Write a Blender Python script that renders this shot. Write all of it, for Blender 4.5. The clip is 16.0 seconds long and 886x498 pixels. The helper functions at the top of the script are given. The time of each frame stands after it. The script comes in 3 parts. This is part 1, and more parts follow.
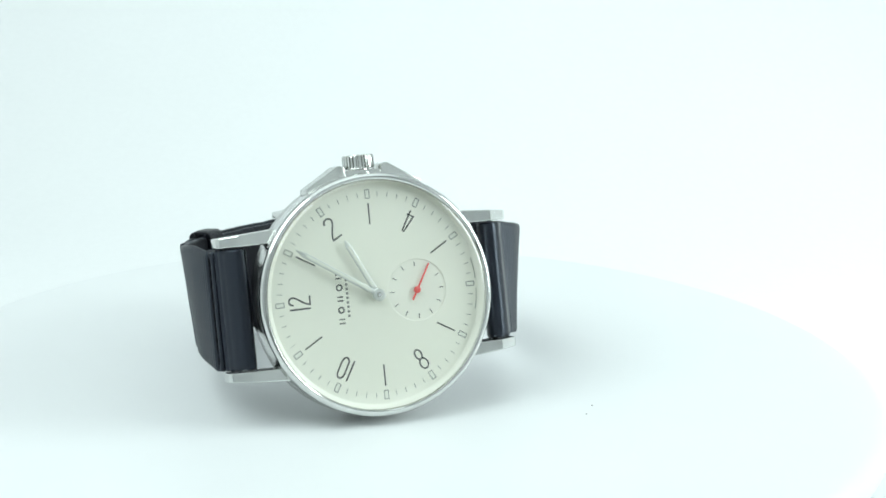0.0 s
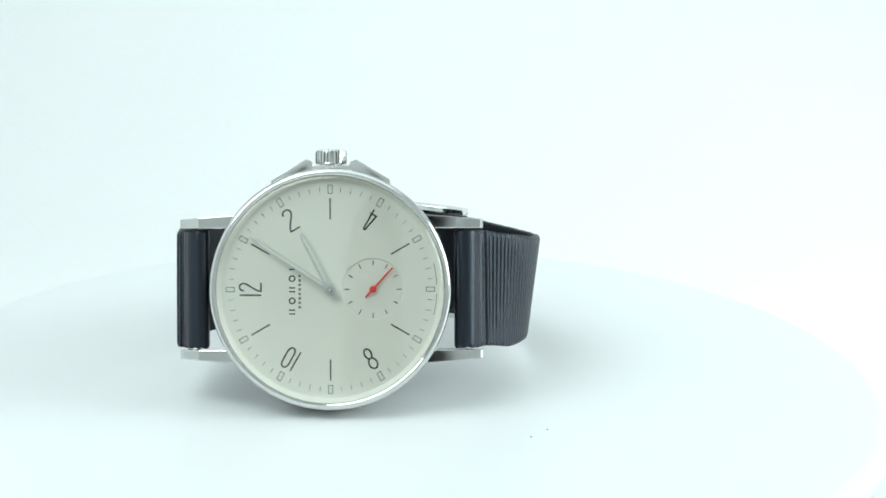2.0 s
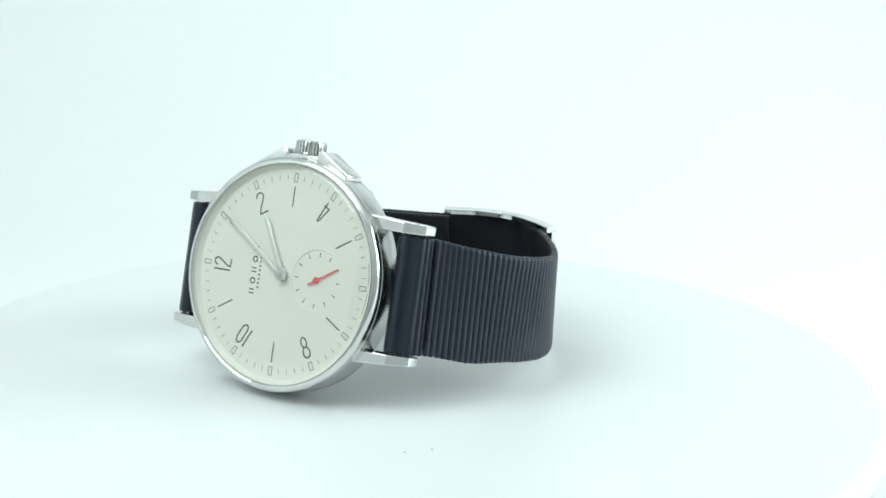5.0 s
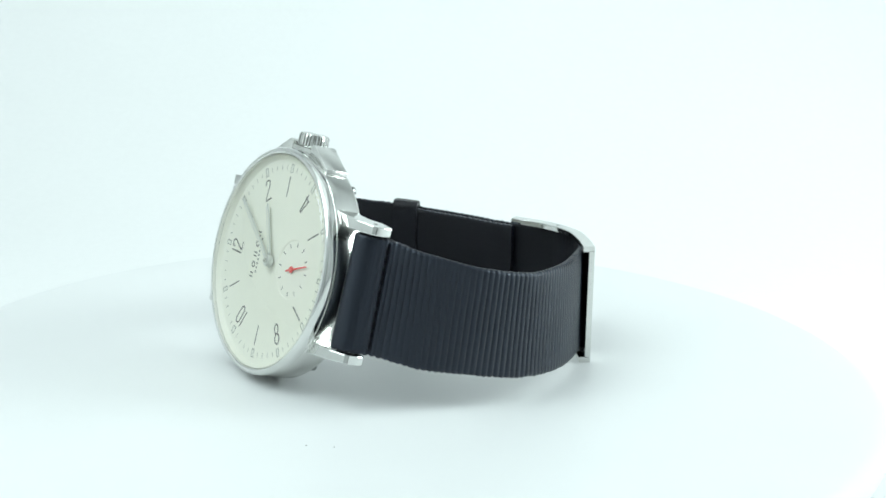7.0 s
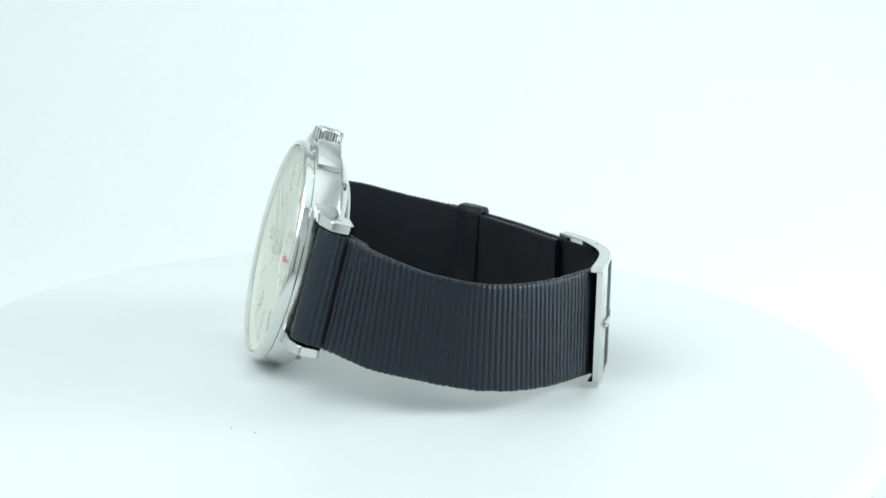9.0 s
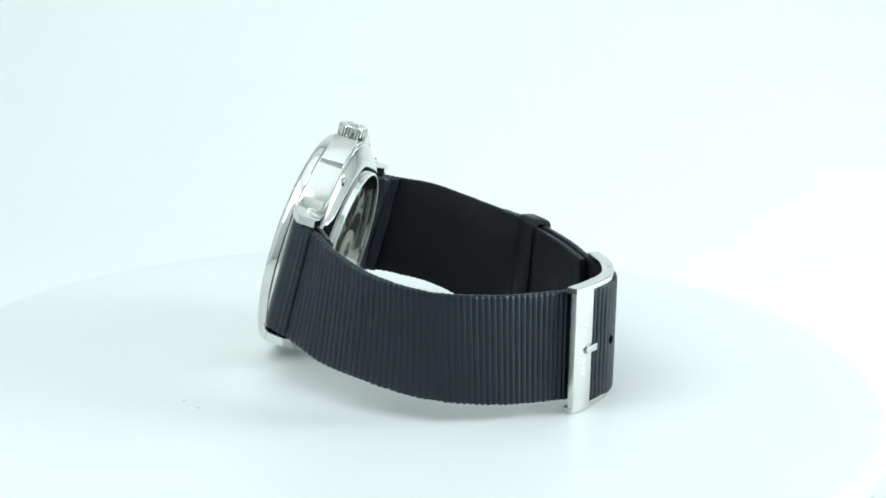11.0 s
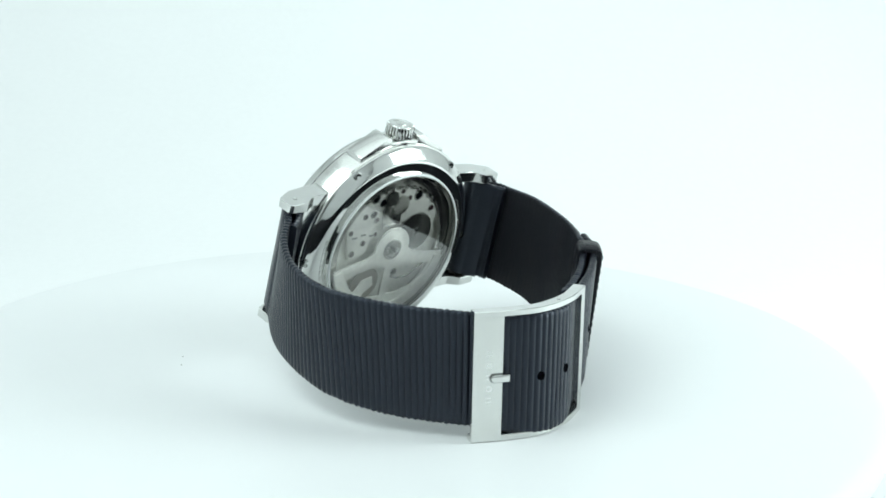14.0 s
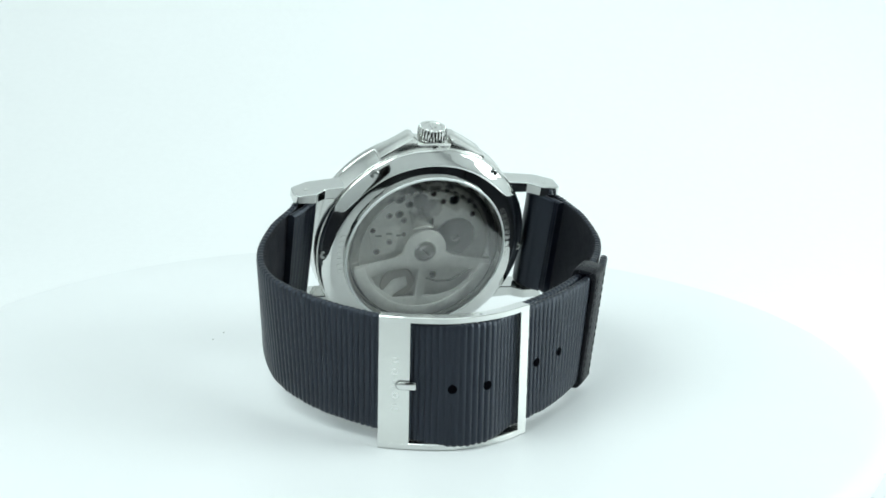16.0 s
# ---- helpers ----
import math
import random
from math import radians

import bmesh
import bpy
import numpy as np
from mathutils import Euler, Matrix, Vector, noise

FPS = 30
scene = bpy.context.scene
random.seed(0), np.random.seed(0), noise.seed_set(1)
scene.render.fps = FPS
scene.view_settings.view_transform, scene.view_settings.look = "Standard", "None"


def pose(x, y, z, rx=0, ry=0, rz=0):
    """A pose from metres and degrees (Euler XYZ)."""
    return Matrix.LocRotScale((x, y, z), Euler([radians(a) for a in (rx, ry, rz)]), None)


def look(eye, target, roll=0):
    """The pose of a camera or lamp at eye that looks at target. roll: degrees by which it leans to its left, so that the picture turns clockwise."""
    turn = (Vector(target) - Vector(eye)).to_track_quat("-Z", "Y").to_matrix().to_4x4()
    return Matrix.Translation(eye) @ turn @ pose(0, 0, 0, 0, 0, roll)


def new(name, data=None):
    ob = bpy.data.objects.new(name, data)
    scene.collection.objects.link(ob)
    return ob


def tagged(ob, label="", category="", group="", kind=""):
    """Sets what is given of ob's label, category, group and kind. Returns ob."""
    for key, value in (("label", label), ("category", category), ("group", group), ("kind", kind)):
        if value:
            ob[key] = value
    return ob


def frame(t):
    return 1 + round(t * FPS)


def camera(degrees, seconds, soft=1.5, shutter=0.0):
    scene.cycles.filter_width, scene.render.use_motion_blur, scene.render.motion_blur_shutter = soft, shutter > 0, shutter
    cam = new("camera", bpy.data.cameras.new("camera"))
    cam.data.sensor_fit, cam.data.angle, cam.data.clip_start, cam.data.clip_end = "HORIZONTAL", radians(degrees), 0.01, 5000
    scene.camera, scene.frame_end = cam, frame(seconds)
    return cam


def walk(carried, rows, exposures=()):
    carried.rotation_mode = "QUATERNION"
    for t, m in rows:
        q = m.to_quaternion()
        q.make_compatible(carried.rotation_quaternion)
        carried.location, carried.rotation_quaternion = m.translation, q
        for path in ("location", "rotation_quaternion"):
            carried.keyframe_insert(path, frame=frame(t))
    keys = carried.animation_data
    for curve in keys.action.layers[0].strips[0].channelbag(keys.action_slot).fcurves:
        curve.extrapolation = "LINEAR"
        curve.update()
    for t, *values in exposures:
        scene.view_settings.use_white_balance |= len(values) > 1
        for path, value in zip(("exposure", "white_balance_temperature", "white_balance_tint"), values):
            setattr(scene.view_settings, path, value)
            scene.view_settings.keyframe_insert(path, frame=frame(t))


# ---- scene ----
cam = camera(27.711, 16.0, soft=1.7)
EYE = Vector((0.0, -0.30524, 0.10561))
AIM = EYE + Vector((0.027629, 0.964941, -0.261007))
walk(cam, [(0.0, look(EYE, AIM, 1.28)), (16.0, look(EYE, AIM, 1.28))], [(0.0, 0.0), (16.0, 0.0)])

# ---- light: a white fabric light tent with lamps inside it ----
world = bpy.data.worlds.new("dim_room")
world.use_nodes = True
world.node_tree.nodes["Background"].inputs[0].default_value = (0.30, 0.33, 0.33, 1)
world.node_tree.nodes["Background"].inputs[1].default_value = 0.5
scene.world = world


def area_lamp(name, eye, aim, sx, sy, watts, colour):
    data = bpy.data.lights.new(name, "AREA")
    data.shape, data.size, data.size_y, data.energy, data.color = "RECTANGLE", sx, sy, watts, colour
    ob = new(name, data)
    ob.matrix_world = look(eye, aim)
    return ob


LAMP = (0.868, 1.0, 1.0)
area_lamp("lamp_top", (0.02, -0.03, 0.535), (0.02, -0.03, 0), 0.55, 0.48, 0.50, LAMP)
area_lamp("lamp_right", (0.40, -0.02, 0.15), (0, 0, 0.05), 0.19, 0.28, 1.55, LAMP)
area_lamp("lamp_left", (-0.25, -0.19, 0.40), (0, 0.0, 0.02), 0.36, 0.34, 1.62, LAMP)
# unseen fill, added only to brighten the backdrop
area_lamp("backdrop_fill", (0.02, 0.30, 0.50), (0.02, 0.36, 0.0), 0.70, 0.14, 0.10, LAMP)


# ---- materials ----
def material(name, colour, rough=0.5, metal=0.0, spec=0.5, grain=0.0, scale=900.0, bump=0.0, coat=0.0, sheen=0.0, blotch=150.0):
    m = bpy.data.materials.new(name)
    m.use_nodes = True
    nt = m.node_tree
    b = nt.nodes["Principled BSDF"]
    b.inputs["Base Color"].default_value = (*colour, 1)
    b.inputs["Roughness"].default_value = rough
    b.inputs["Metallic"].default_value = metal
    b.inputs["Specular IOR Level"].default_value = spec
    b.inputs["Coat Weight"].default_value = coat
    b.inputs["Sheen Weight"].default_value = sheen
    if grain or bump:
        tc = nt.nodes.new("ShaderNodeTexCoord")
        n1 = nt.nodes.new("ShaderNodeTexNoise")
        n1.inputs["Scale"].default_value = scale
        n1.inputs["Detail"].default_value = 4
        n2 = nt.nodes.new("ShaderNodeTexNoise")
        n2.inputs["Scale"].default_value = blotch
        n2.inputs["Detail"].default_value = 3
        for n in (n1, n2):
            nt.links.new(tc.outputs["Object"], n.inputs["Vector"])
        add = nt.nodes.new("ShaderNodeMath")
        add.operation = "ADD"
        nt.links.new(n1.outputs["Fac"], add.inputs[0])
        nt.links.new(n2.outputs["Fac"], add.inputs[1])
        if grain:
            ramp = nt.nodes.new("ShaderNodeMapRange")
            ramp.inputs["From Min"].default_value = 0.6
            ramp.inputs["From Max"].default_value = 1.4
            ramp.inputs["To Min"].default_value = 1 - grain
            ramp.inputs["To Max"].default_value = 1 + grain
            nt.links.new(add.outputs[0], ramp.inputs["Value"])
            mul = nt.nodes.new("ShaderNodeVectorMath")
            mul.operation = "SCALE"
            mul.inputs[0].default_value = colour
            nt.links.new(ramp.outputs[0], mul.inputs["Scale"])
            nt.links.new(mul.outputs[0], b.inputs["Base Color"])
            rr = nt.nodes.new("ShaderNodeMapRange")
            rr.inputs["From Min"].default_value = 0.6
            rr.inputs["From Max"].default_value = 1.4
            rr.inputs["To Min"].default_value = rough * (1 - grain)
            rr.inputs["To Max"].default_value = min(1, rough * (1 + grain))
            nt.links.new(add.outputs[0], rr.inputs["Value"])
            nt.links.new(rr.outputs[0], b.inputs["Roughness"])
        if bump:
            bp = nt.nodes.new("ShaderNodeBump")
            bp.inputs["Strength"].default_value = bump
            bp.inputs["Distance"].default_value = 0.0002
            nt.links.new(n1.outputs["Fac"], bp.inputs["Height"])
            nt.links.new(bp.outputs[0], b.inputs["Normal"])
    return m


def pane(name, ior):
    m = bpy.data.materials.new(name)
    m.use_nodes = True
    nt = m.node_tree
    nt.nodes.remove(nt.nodes["Principled BSDF"])
    out = nt.nodes["Material Output"]
    mix, fres = nt.nodes.new("ShaderNodeMixShader"), nt.nodes.new("ShaderNodeFresnel")
    clear, gloss = nt.nodes.new("ShaderNodeBsdfTransparent"), nt.nodes.new("ShaderNodeBsdfGlossy")
    fres.inputs["IOR"].default_value = ior
    gloss.inputs["Roughness"].default_value = 0.0
    nt.links.new(fres.outputs[0], mix.inputs[0])
    nt.links.new(clear.outputs[0], mix.inputs[1])
    nt.links.new(gloss.outputs[0], mix.inputs[2])
    nt.links.new(mix.outputs[0], out.inputs[0])
    return m


STEEL = material("polished_steel", (0.69, 0.695, 0.675), 0.07, 1.0, grain=0.05, scale=600, blotch=90)
SATIN = material("satin_steel", (0.70, 0.705, 0.68), 0.20, 1.0, grain=0.035, scale=1500, bump=0.02, blotch=120)
DARKSTEEL = material("shaded_steel", (0.34, 0.35, 0.34), 0.25, 1.0, grain=0.1)
BRIGHT = material("bright_engraving", (0.86, 0.865, 0.85), 0.3, 1.0, grain=0.03)
BATON = material("rhodium", (0.74, 0.77, 0.75), 0.36, 0.85, grain=0.05)
LUME = material("pale_lume", (0.84, 0.86, 0.78), 0.6)
DIAL = material("silvered_dial", (0.91, 0.918, 0.825), 0.42, 0.0, 0.4, grain=0.02, scale=5000, blotch=300, bump=0.01)
SUBDIAL = material("silvered_subdial", (0.92, 0.925, 0.84), 0.34, 0.0, 0.5, grain=0.02, scale=5000)
INK = material("black_print", (0.022, 0.024, 0.024), 0.5)
GREYINK = material("grey_print", (0.22, 0.23, 0.21), 0.5)
RED = material("red_lacquer", (0.86, 0.075, 0.065), 0.35)
TEXTILE = material("navy_black_textile", (0.0040, 0.0050, 0.0092), 0.32, 0.0, 0.52, grain=0.06, scale=2600, blotch=260)


def woven(m):
    """Fine yarns that lie across the ribs."""
    nt = m.node_tree
    tc, wave, bp = nt.nodes.new("ShaderNodeTexCoord"), nt.nodes.new("ShaderNodeTexWave"), nt.nodes.new("ShaderNodeBump")
    wave.bands_direction = "Z"
    wave.inputs["Scale"].default_value = 1500
    wave.inputs["Distortion"].default_value = 0.0
    wave.inputs["Detail"].default_value = 0
    bp.inputs["Strength"].default_value = 1.0
    bp.inputs["Distance"].default_value = 0.000012
    nt.links.new(tc.outputs["Object"], wave.inputs["Vector"])
    nt.links.new(wave.outputs["Fac"], bp.inputs["Height"])
    nt.links.new(bp.outputs[0], nt.nodes["Principled BSDF"].inputs["Normal"])


woven(TEXTILE)


def along_yarn(m):
    """A sheen drawn out along the ribs."""
    nt = m.node_tree
    b, tan = nt.nodes["Principled BSDF"], nt.nodes.new("ShaderNodeTangent")
    tan.direction_type, tan.axis = "RADIAL", "Z"
    b.inputs["Anisotropic"].default_value = 0.9
    b.inputs["Anisotropic Rotation"].default_value = 0.25
    nt.links.new(tan.outputs[0], b.inputs["Tangent"])


along_yarn(TEXTILE)
TEXTILE.node_tree.nodes["Principled BSDF"].inputs["Specular Tint"].default_value = (0.74, 0.84, 1.0, 1)
LEATHER = material("dark_leather", (0.005, 0.0055, 0.009), 0.40, 0.0, 0.25, grain=0.2, scale=2200, bump=0.7, blotch=300)
LINING = material("plain_dark_lining", (0.006, 0.0066, 0.0098), 0.55, 0.0, 0.22, grain=0.25, scale=3000, bump=0.5, blotch=220)
THREAD = material("black_thread", (0.004, 0.0045, 0.008), 0.6, 0.0, 0.2, grain=0.2)
# black put in for the shade in holes and slots; also on dark jewels
HOLE_SHADE_JEWEL = material("hole_shade_jewel_black", (0.002, 0.002, 0.003), 0.9, 0.0, 0.0)
GLASS = pane("sapphire_pane", 2.05)
BACKGLASS = pane("mineral_pane", 2.5)
NICKEL = material("nickelled_plate", (0.92, 0.93, 0.88), 0.36, 0.42, grain=0.12, scale=1500, bump=0.05, blotch=400)
ROTOR = material("rotor_steel", (0.94, 0.95, 0.90), 0.34, 0.42, grain=0.08, scale=1200, blotch=300)
BRASS = material("gilt_wheel", (0.42, 0.40, 0.36), 0.4, 0.8, grain=0.08)
RUBY = material("ruby_jewel", (0.03, 0.010, 0.016), 0.3)
PLASTIC = material("white_acrylic", (0.738, 0.750, 0.753), 0.42, 0.0, 0.30, grain=0.012, scale=60, blotch=14)
FABRIC = material("white_tent_fabric", (0.826, 0.836, 0.837), 0.85, 0.0, 0.2, grain=0.015, scale=500, bump=0.1, blotch=9)
# front flap's grey is made up to darken what strap and bezel reflect
FLAP = material("greyed_dimming_flap", (0.50, 0.51, 0.51), 0.9, 0.0, 0.2, grain=0.04, scale=500, bump=0.1, blotch=9)
FROST = material("bevelled_glass", (0.70, 0.73, 0.72), 0.35, 0.0, 0.6)
DUST = material("grey_dust", (0.30, 0.30, 0.28), 0.9)
ROOM = material("dim_room_wall", (0.30, 0.31, 0.30), 0.9, grain=0.05, scale=20, blotch=4)

MM = 0.001


# ---- mesh helpers (all sizes below in millimetres) ----
def finish(name, bm, mat, parent, label, smooth, scale):
    for v in bm.verts:
        v.co *= scale
    bmesh.ops.recalc_face_normals(bm, faces=bm.faces)
    me = bpy.data.meshes.new(name)
    bm.to_mesh(me)
    bm.free()
    if smooth is not None:
        me.polygons.foreach_set("use_smooth", [True] * len(me.polygons))
        me.set_sharp_from_angle(angle=radians(smooth))
    me.materials.append(mat)
    ob = new(name, me)
    if parent:
        ob.parent = parent
    if label:
        tagged(ob, label)
    return ob


def part(name, bm, mat, parent, label="", smooth=35, m=None):
    ob = finish(name, bm, mat, parent, label, smooth, MM)
    if m is not None:
        ob.matrix_local = m
    return ob


def lathe(profile, n=128, bm=None, m=None, closed=False):
    """Turn (radius, height) pairs about z."""
    bm = bm or bmesh.new()
    rows = []
    for r, z in profile:
        if r < 1e-6:
            rows.append([bm.verts.new((0, 0, z))])
        else:
            rows.append([bm.verts.new((r * math.cos(2 * math.pi * k / n), r * math.sin(2 * math.pi * k / n), z)) for k in range(n)])
    pairs = list(zip(rows, rows[1:])) + ([(rows[-1], rows[0])] if closed else [])
    for a, b in pairs:
        for k in range(n):
            j = (k + 1) % n
            if len(a) == 1 and len(b) == 1:
                continue
            if len(a) == 1:
                bm.faces.new((a[0], b[k], b[j]))
            elif len(b) == 1:
                bm.faces.new((a[k], b[0], a[j]))
            else:
                bm.faces.new((a[k], b[k], b[j], a[j]))
    if m is not None:
        bmesh.ops.transform(bm, matrix=m, verts=[v for row in rows for v in row])
    return bm


def plate(loops, z0, z1, bm=None, bevel=0.0, m=None):
    """A flat plate: the first loop is its outline, the rest are holes through it."""
    tmp = bmesh.new()
    for loop in loops:
        vs = [tmp.verts.new((x, y, z0)) for x, y in loop]
        for a, b in zip(vs, vs[1:] + vs[:1]):
            tmp.edges.new((a, b))
    bmesh.ops.triangle_fill(tmp, use_beauty=True, use_dissolve=False, edges=tmp.edges[:])
    up = bmesh.ops.extrude_face_region(tmp, geom=tmp.faces[:])
    bmesh.ops.translate(tmp, vec=(0, 0, z1 - z0), verts=[v for v in up["geom"] if isinstance(v, bmesh.types.BMVert)])
    bmesh.ops.recalc_face_normals(tmp, faces=tmp.faces)
    if bevel:
        bmesh.ops.dissolve_limit(tmp, angle_limit=radians(1), verts=tmp.verts[:], edges=tmp.edges[:])
        sharp = [e for e in tmp.edges if len(e.link_faces) == 2 and e.calc_face_angle(0) > radians(30)]
        bmesh.ops.bevel(tmp, geom=sharp, offset=bevel, segments=2, affect="EDGES", profile=0.5)
    if m is not None:
        bmesh.ops.transform(tmp, matrix=m, verts=tmp.verts[:])
    if bm is None:
        return tmp
    me = bpy.data.meshes.new("tmp")
    tmp.to_mesh(me)
    tmp.free()
    bm.from_mesh(me)
    bpy.data.meshes.remove(me)
    return bm


def ring_pts(r, n, cx=0.0, cy=0.0, a0=0.0, a1=360.0):
    full = abs(a1 - a0 - 360) < 1e-6
    return [(cx + r * math.cos(radians(a0 + (a1 - a0) * k / (n if full else n - 1))), cy + r * math.sin(radians(a0 + (a1 - a0) * k / (n if full else n - 1)))) for k in range(n)]


def stroke(bm, pts, width, z0, z1, closed=False):
    """A flat line of ink of that width along pts."""
    n = len(pts)
    P = [Vector((x, y)) for x, y in pts]
    left, right = [], []
    for i in range(n):
        a = P[i - 1] if (i > 0 or closed) else P[i]
        b = P[(i + 1) % n] if (i < n - 1 or closed) else P[i]
        d0 = (P[i] - a).normalized() if (P[i] - a).length > 1e-9 else (b - P[i]).normalized()
        d1 = (b - P[i]).normalized() if (b - P[i]).length > 1e-9 else d0
        t = (d0 + d1).normalized()
        nn = Vector((-t.y, t.x))
        k = width / 2 / max(0.4, nn.dot(Vector((-d1.y, d1.x))))
        left.append(P[i] + nn * k)
        right.append(P[i] - nn * k)
    L1 = [bm.verts.new((p.x, p.y, z1)) for p in left]
    R1 = [bm.verts.new((p.x, p.y, z1)) for p in right]
    L0 = [bm.verts.new((p.x, p.y, z0)) for p in left]
    R0 = [bm.verts.new((p.x, p.y, z0)) for p in right]
    for i in range(n if closed else n - 1):
        j = (i + 1) % n
        bm.faces.new((L1[i], R1[i], R1[j], L1[j]))
        bm.faces.new((L0[i], L1[i], L1[j], L0[j]))
        bm.faces.new((R1[i], R0[i], R0[j], R1[j]))
    if not closed:
        bm.faces.new((L0[0], R0[0], R1[0], L1[0]))
        bm.faces.new((L0[-1], L1[-1], R1[-1], R0[-1]))
    return bm


def polar(bearing, r):
    """A place on the dial: degrees clockwise from 12, radius. x points to 3, y to 12."""
    return (r * math.sin(radians(bearing)), r * math.cos(radians(bearing)))


def put(pts, cx, cy, turn, s=1.0):
    c, n = math.cos(radians(turn)), math.sin(radians(turn))
    return [(cx + s * (c * x - n * y), cy + s * (n * x + c * y)) for x, y in pts]


def catmull(ctrl, steps):
    C = [Vector(c) for c in ctrl]
    P = [C[0] * 2 - C[1], *C, C[-1] * 2 - C[-2]]
    out = []
    for i in range(1, len(P) - 2):
        a, b, c, d = P[i - 1:i + 3]
        for k in range(steps):
            u = k / steps
            out.append(0.5 * (2 * b + (c - a) * u + (2 * a - 5 * b + 4 * c - d) * u * u + (3 * b - a - 3 * c + d) * u ** 3))
    out.append(C[-1].copy())
    return out


# ---- the light tent ----
def tent():
    bm = bmesh.new()
    prof = [(-300, -22), (130, -22)] + [(130 + 300 * math.sin(radians(a)), 278 - 300 * math.cos(radians(a))) for a in range(5, 91, 5)] + [(430, 560)]
    rows = [[bm.verts.new((x, y, z)) for y, z in prof] for x in (-420, 420)]
    for k in range(len(prof) - 1):
        bm.faces.new((rows[0][k], rows[1][k], rows[1][k + 1], rows[0][k + 1]))
    ob = finish("backdrop", bm, FABRIC, None, "", 60, MM)
    ob.modifiers.new("thick", "SOLIDIFY").thickness = 0.003
    tagged(ob, "seamless pale white fabric sweep under and behind the turntable", "backdrop", kind="structure")

    def panel(name, loops, m, cloth=FABRIC, label="white translucent fabric wall of a light tent"):
        o = finish(name, plate(loops, -1.5, 1.5, m=m), cloth, None, "", None, MM)
        tagged(o, label, "tent wall", kind="structure")

    side = [(-300, -24), (432, -24), (432, 562), (-300, 562)]
    upright = Matrix(((0, 0, 1, 0), (1, 0, 0, 0), (0, 1, 0, 0), (0, 0, 0, 1)))
    panel("wall_left", [side], Matrix.Translation((-422, 0, 0)) @ upright)
    panel("wall_right", [side], Matrix.Translation((422, 0, 0)) @ upright)
    panel("ceiling", [[(-424, -300), (424, -300), (424, 434), (-424, 434)]], Matrix.Translation((0, 0, 563)))
    front = Matrix(((1, 0, 0, 0), (0, 0, -1, 0), (0, 1, 0, 0), (0, 0, 0, 1)))
    slit = [(-23, -10), (33, -10), (33, 145), (28, 168), (20, 188), (9, 206), (-4, 186), (-15, 166), (-23, 142)]
    panel("wall_front", [[(-420, -24), (420, -24), (420, 561), (-420, 561)], slit], Matrix.Translation((0, -297, 0)) @ front, FLAP, "unseen fabric front flap with a camera slit, greyed to dim reflections")
    room = lathe([(0, -500), (1500, -500), (1500, 1800), (0, 1800)], 24)
    o = finish("wall_room", room, ROOM, None, "", None, MM)
    tagged(o, "plain grey wall of the dim room outside the tent", "room wall", kind="structure")


tent()


# ---- the turntable ----
def turntable():
    base = new("turntable")
    tagged(base, "round glossy white acrylic turntable disc with rounded rim", "turntable")
    edge = [(88 - 3 + 3 * math.sin(radians(a)), -3 + 3 * math.cos(radians(a))) for a in range(0, 181, 15)]
    part("disc", lathe([(0, 0)] + [(r, 0) for r in (20, 40, 60, 75)] + edge + [(0, -6)], 192), PLASTIC, base)
    part("foot", lathe([(0, -6), (58, -6), (60, -8), (62, -20), (61, -22), (0, -22)], 96), PLASTIC, base, "low white drum under the disc")
    for x, y, r in ((33.0, -20.3, 0.16), (34.4, -16.0, 0.15)):
        part("dust_speck", lathe([(0, 0.15), (r * 0.7, 0.12), (r, 0.01)], 8, m=pose(x, y, 0)), DUST, base, "tiny grey speck of dust")
    return base


TABLE = turntable()

# ---- the watch ----
WATCH = new("wrist_watch")
tagged(WATCH, "steel wristwatch with silvered dial and navy black textile strap", "watch")
# the head's own space: x to 3 o'clock, y to 12, z out of the dial
HEAD = Matrix(((-0.112369, -0.935750, 0.334283, -0.002615), (0.229236, -0.351751, -0.907591, -0.021028), (0.966863, -0.025355, 0.254034, 0.0208), (0, 0, 0, 1)))


def head(x, y, z):
    """A place on the head, in millimetres of the watch's space."""
    return HEAD @ Vector((x * MM, y * MM, z * MM)) / MM


def head_part(name, bm, mat, label="", smooth=35):
    return part(name, bm, mat, WATCH, label, smooth, HEAD)


def case_and_bezel():
    case = head_part("case", lathe([(18.3, -0.5), (19.98, -0.48), (20.06, -0.55), (20.09, -1.0), (20.1, -5.0), (20.0, -5.25), (19.5, -5.4), (18.0, -5.4), (18.0, -0.6)], 192), SATIN, "satin polished steel case band")
    prof = [(18.9, 0.0), (18.92, 1.15), (19.0, 1.32), (19.2, 1.42), (19.5, 1.40), (19.7, 1.28), (19.9, 1.1), (20.05, 0.8), (20.12, 0.35), (20.1, -0.3), (20.02, -0.42), (19.5, -0.46), (18.9, -0.46)]
    head_part("bezel", lathe(prof, 192, closed=True), STEEL, "narrow polished steel bezel", 28)
    part("flange", lathe([(18.05, -0.4), (18.05, 0.02), (18.2, 0.1), (18.88, 0.75), (18.88, -0.4)], 160), SUBDIAL, case, "sloping pale silvered ring between dial and bezel")
    top = [(0, 2.95)] + [(r, 2.95 - 1.2 * (r / 18.3) ** 2) for r in (2, 4, 6, 8, 10, 12, 13.5, 15, 16, 17, 17.8, 18.3)] + [(18.6, 1.66), (18.8, 1.5), (18.88, 1.3), (18.89, 0.9)]
    crystal = head_part("crystal", lathe(top, 128), GLASS, "clear domed sapphire crystal")
    crystal.visible_shadow = False
    return case


CASE = case_and_bezel()


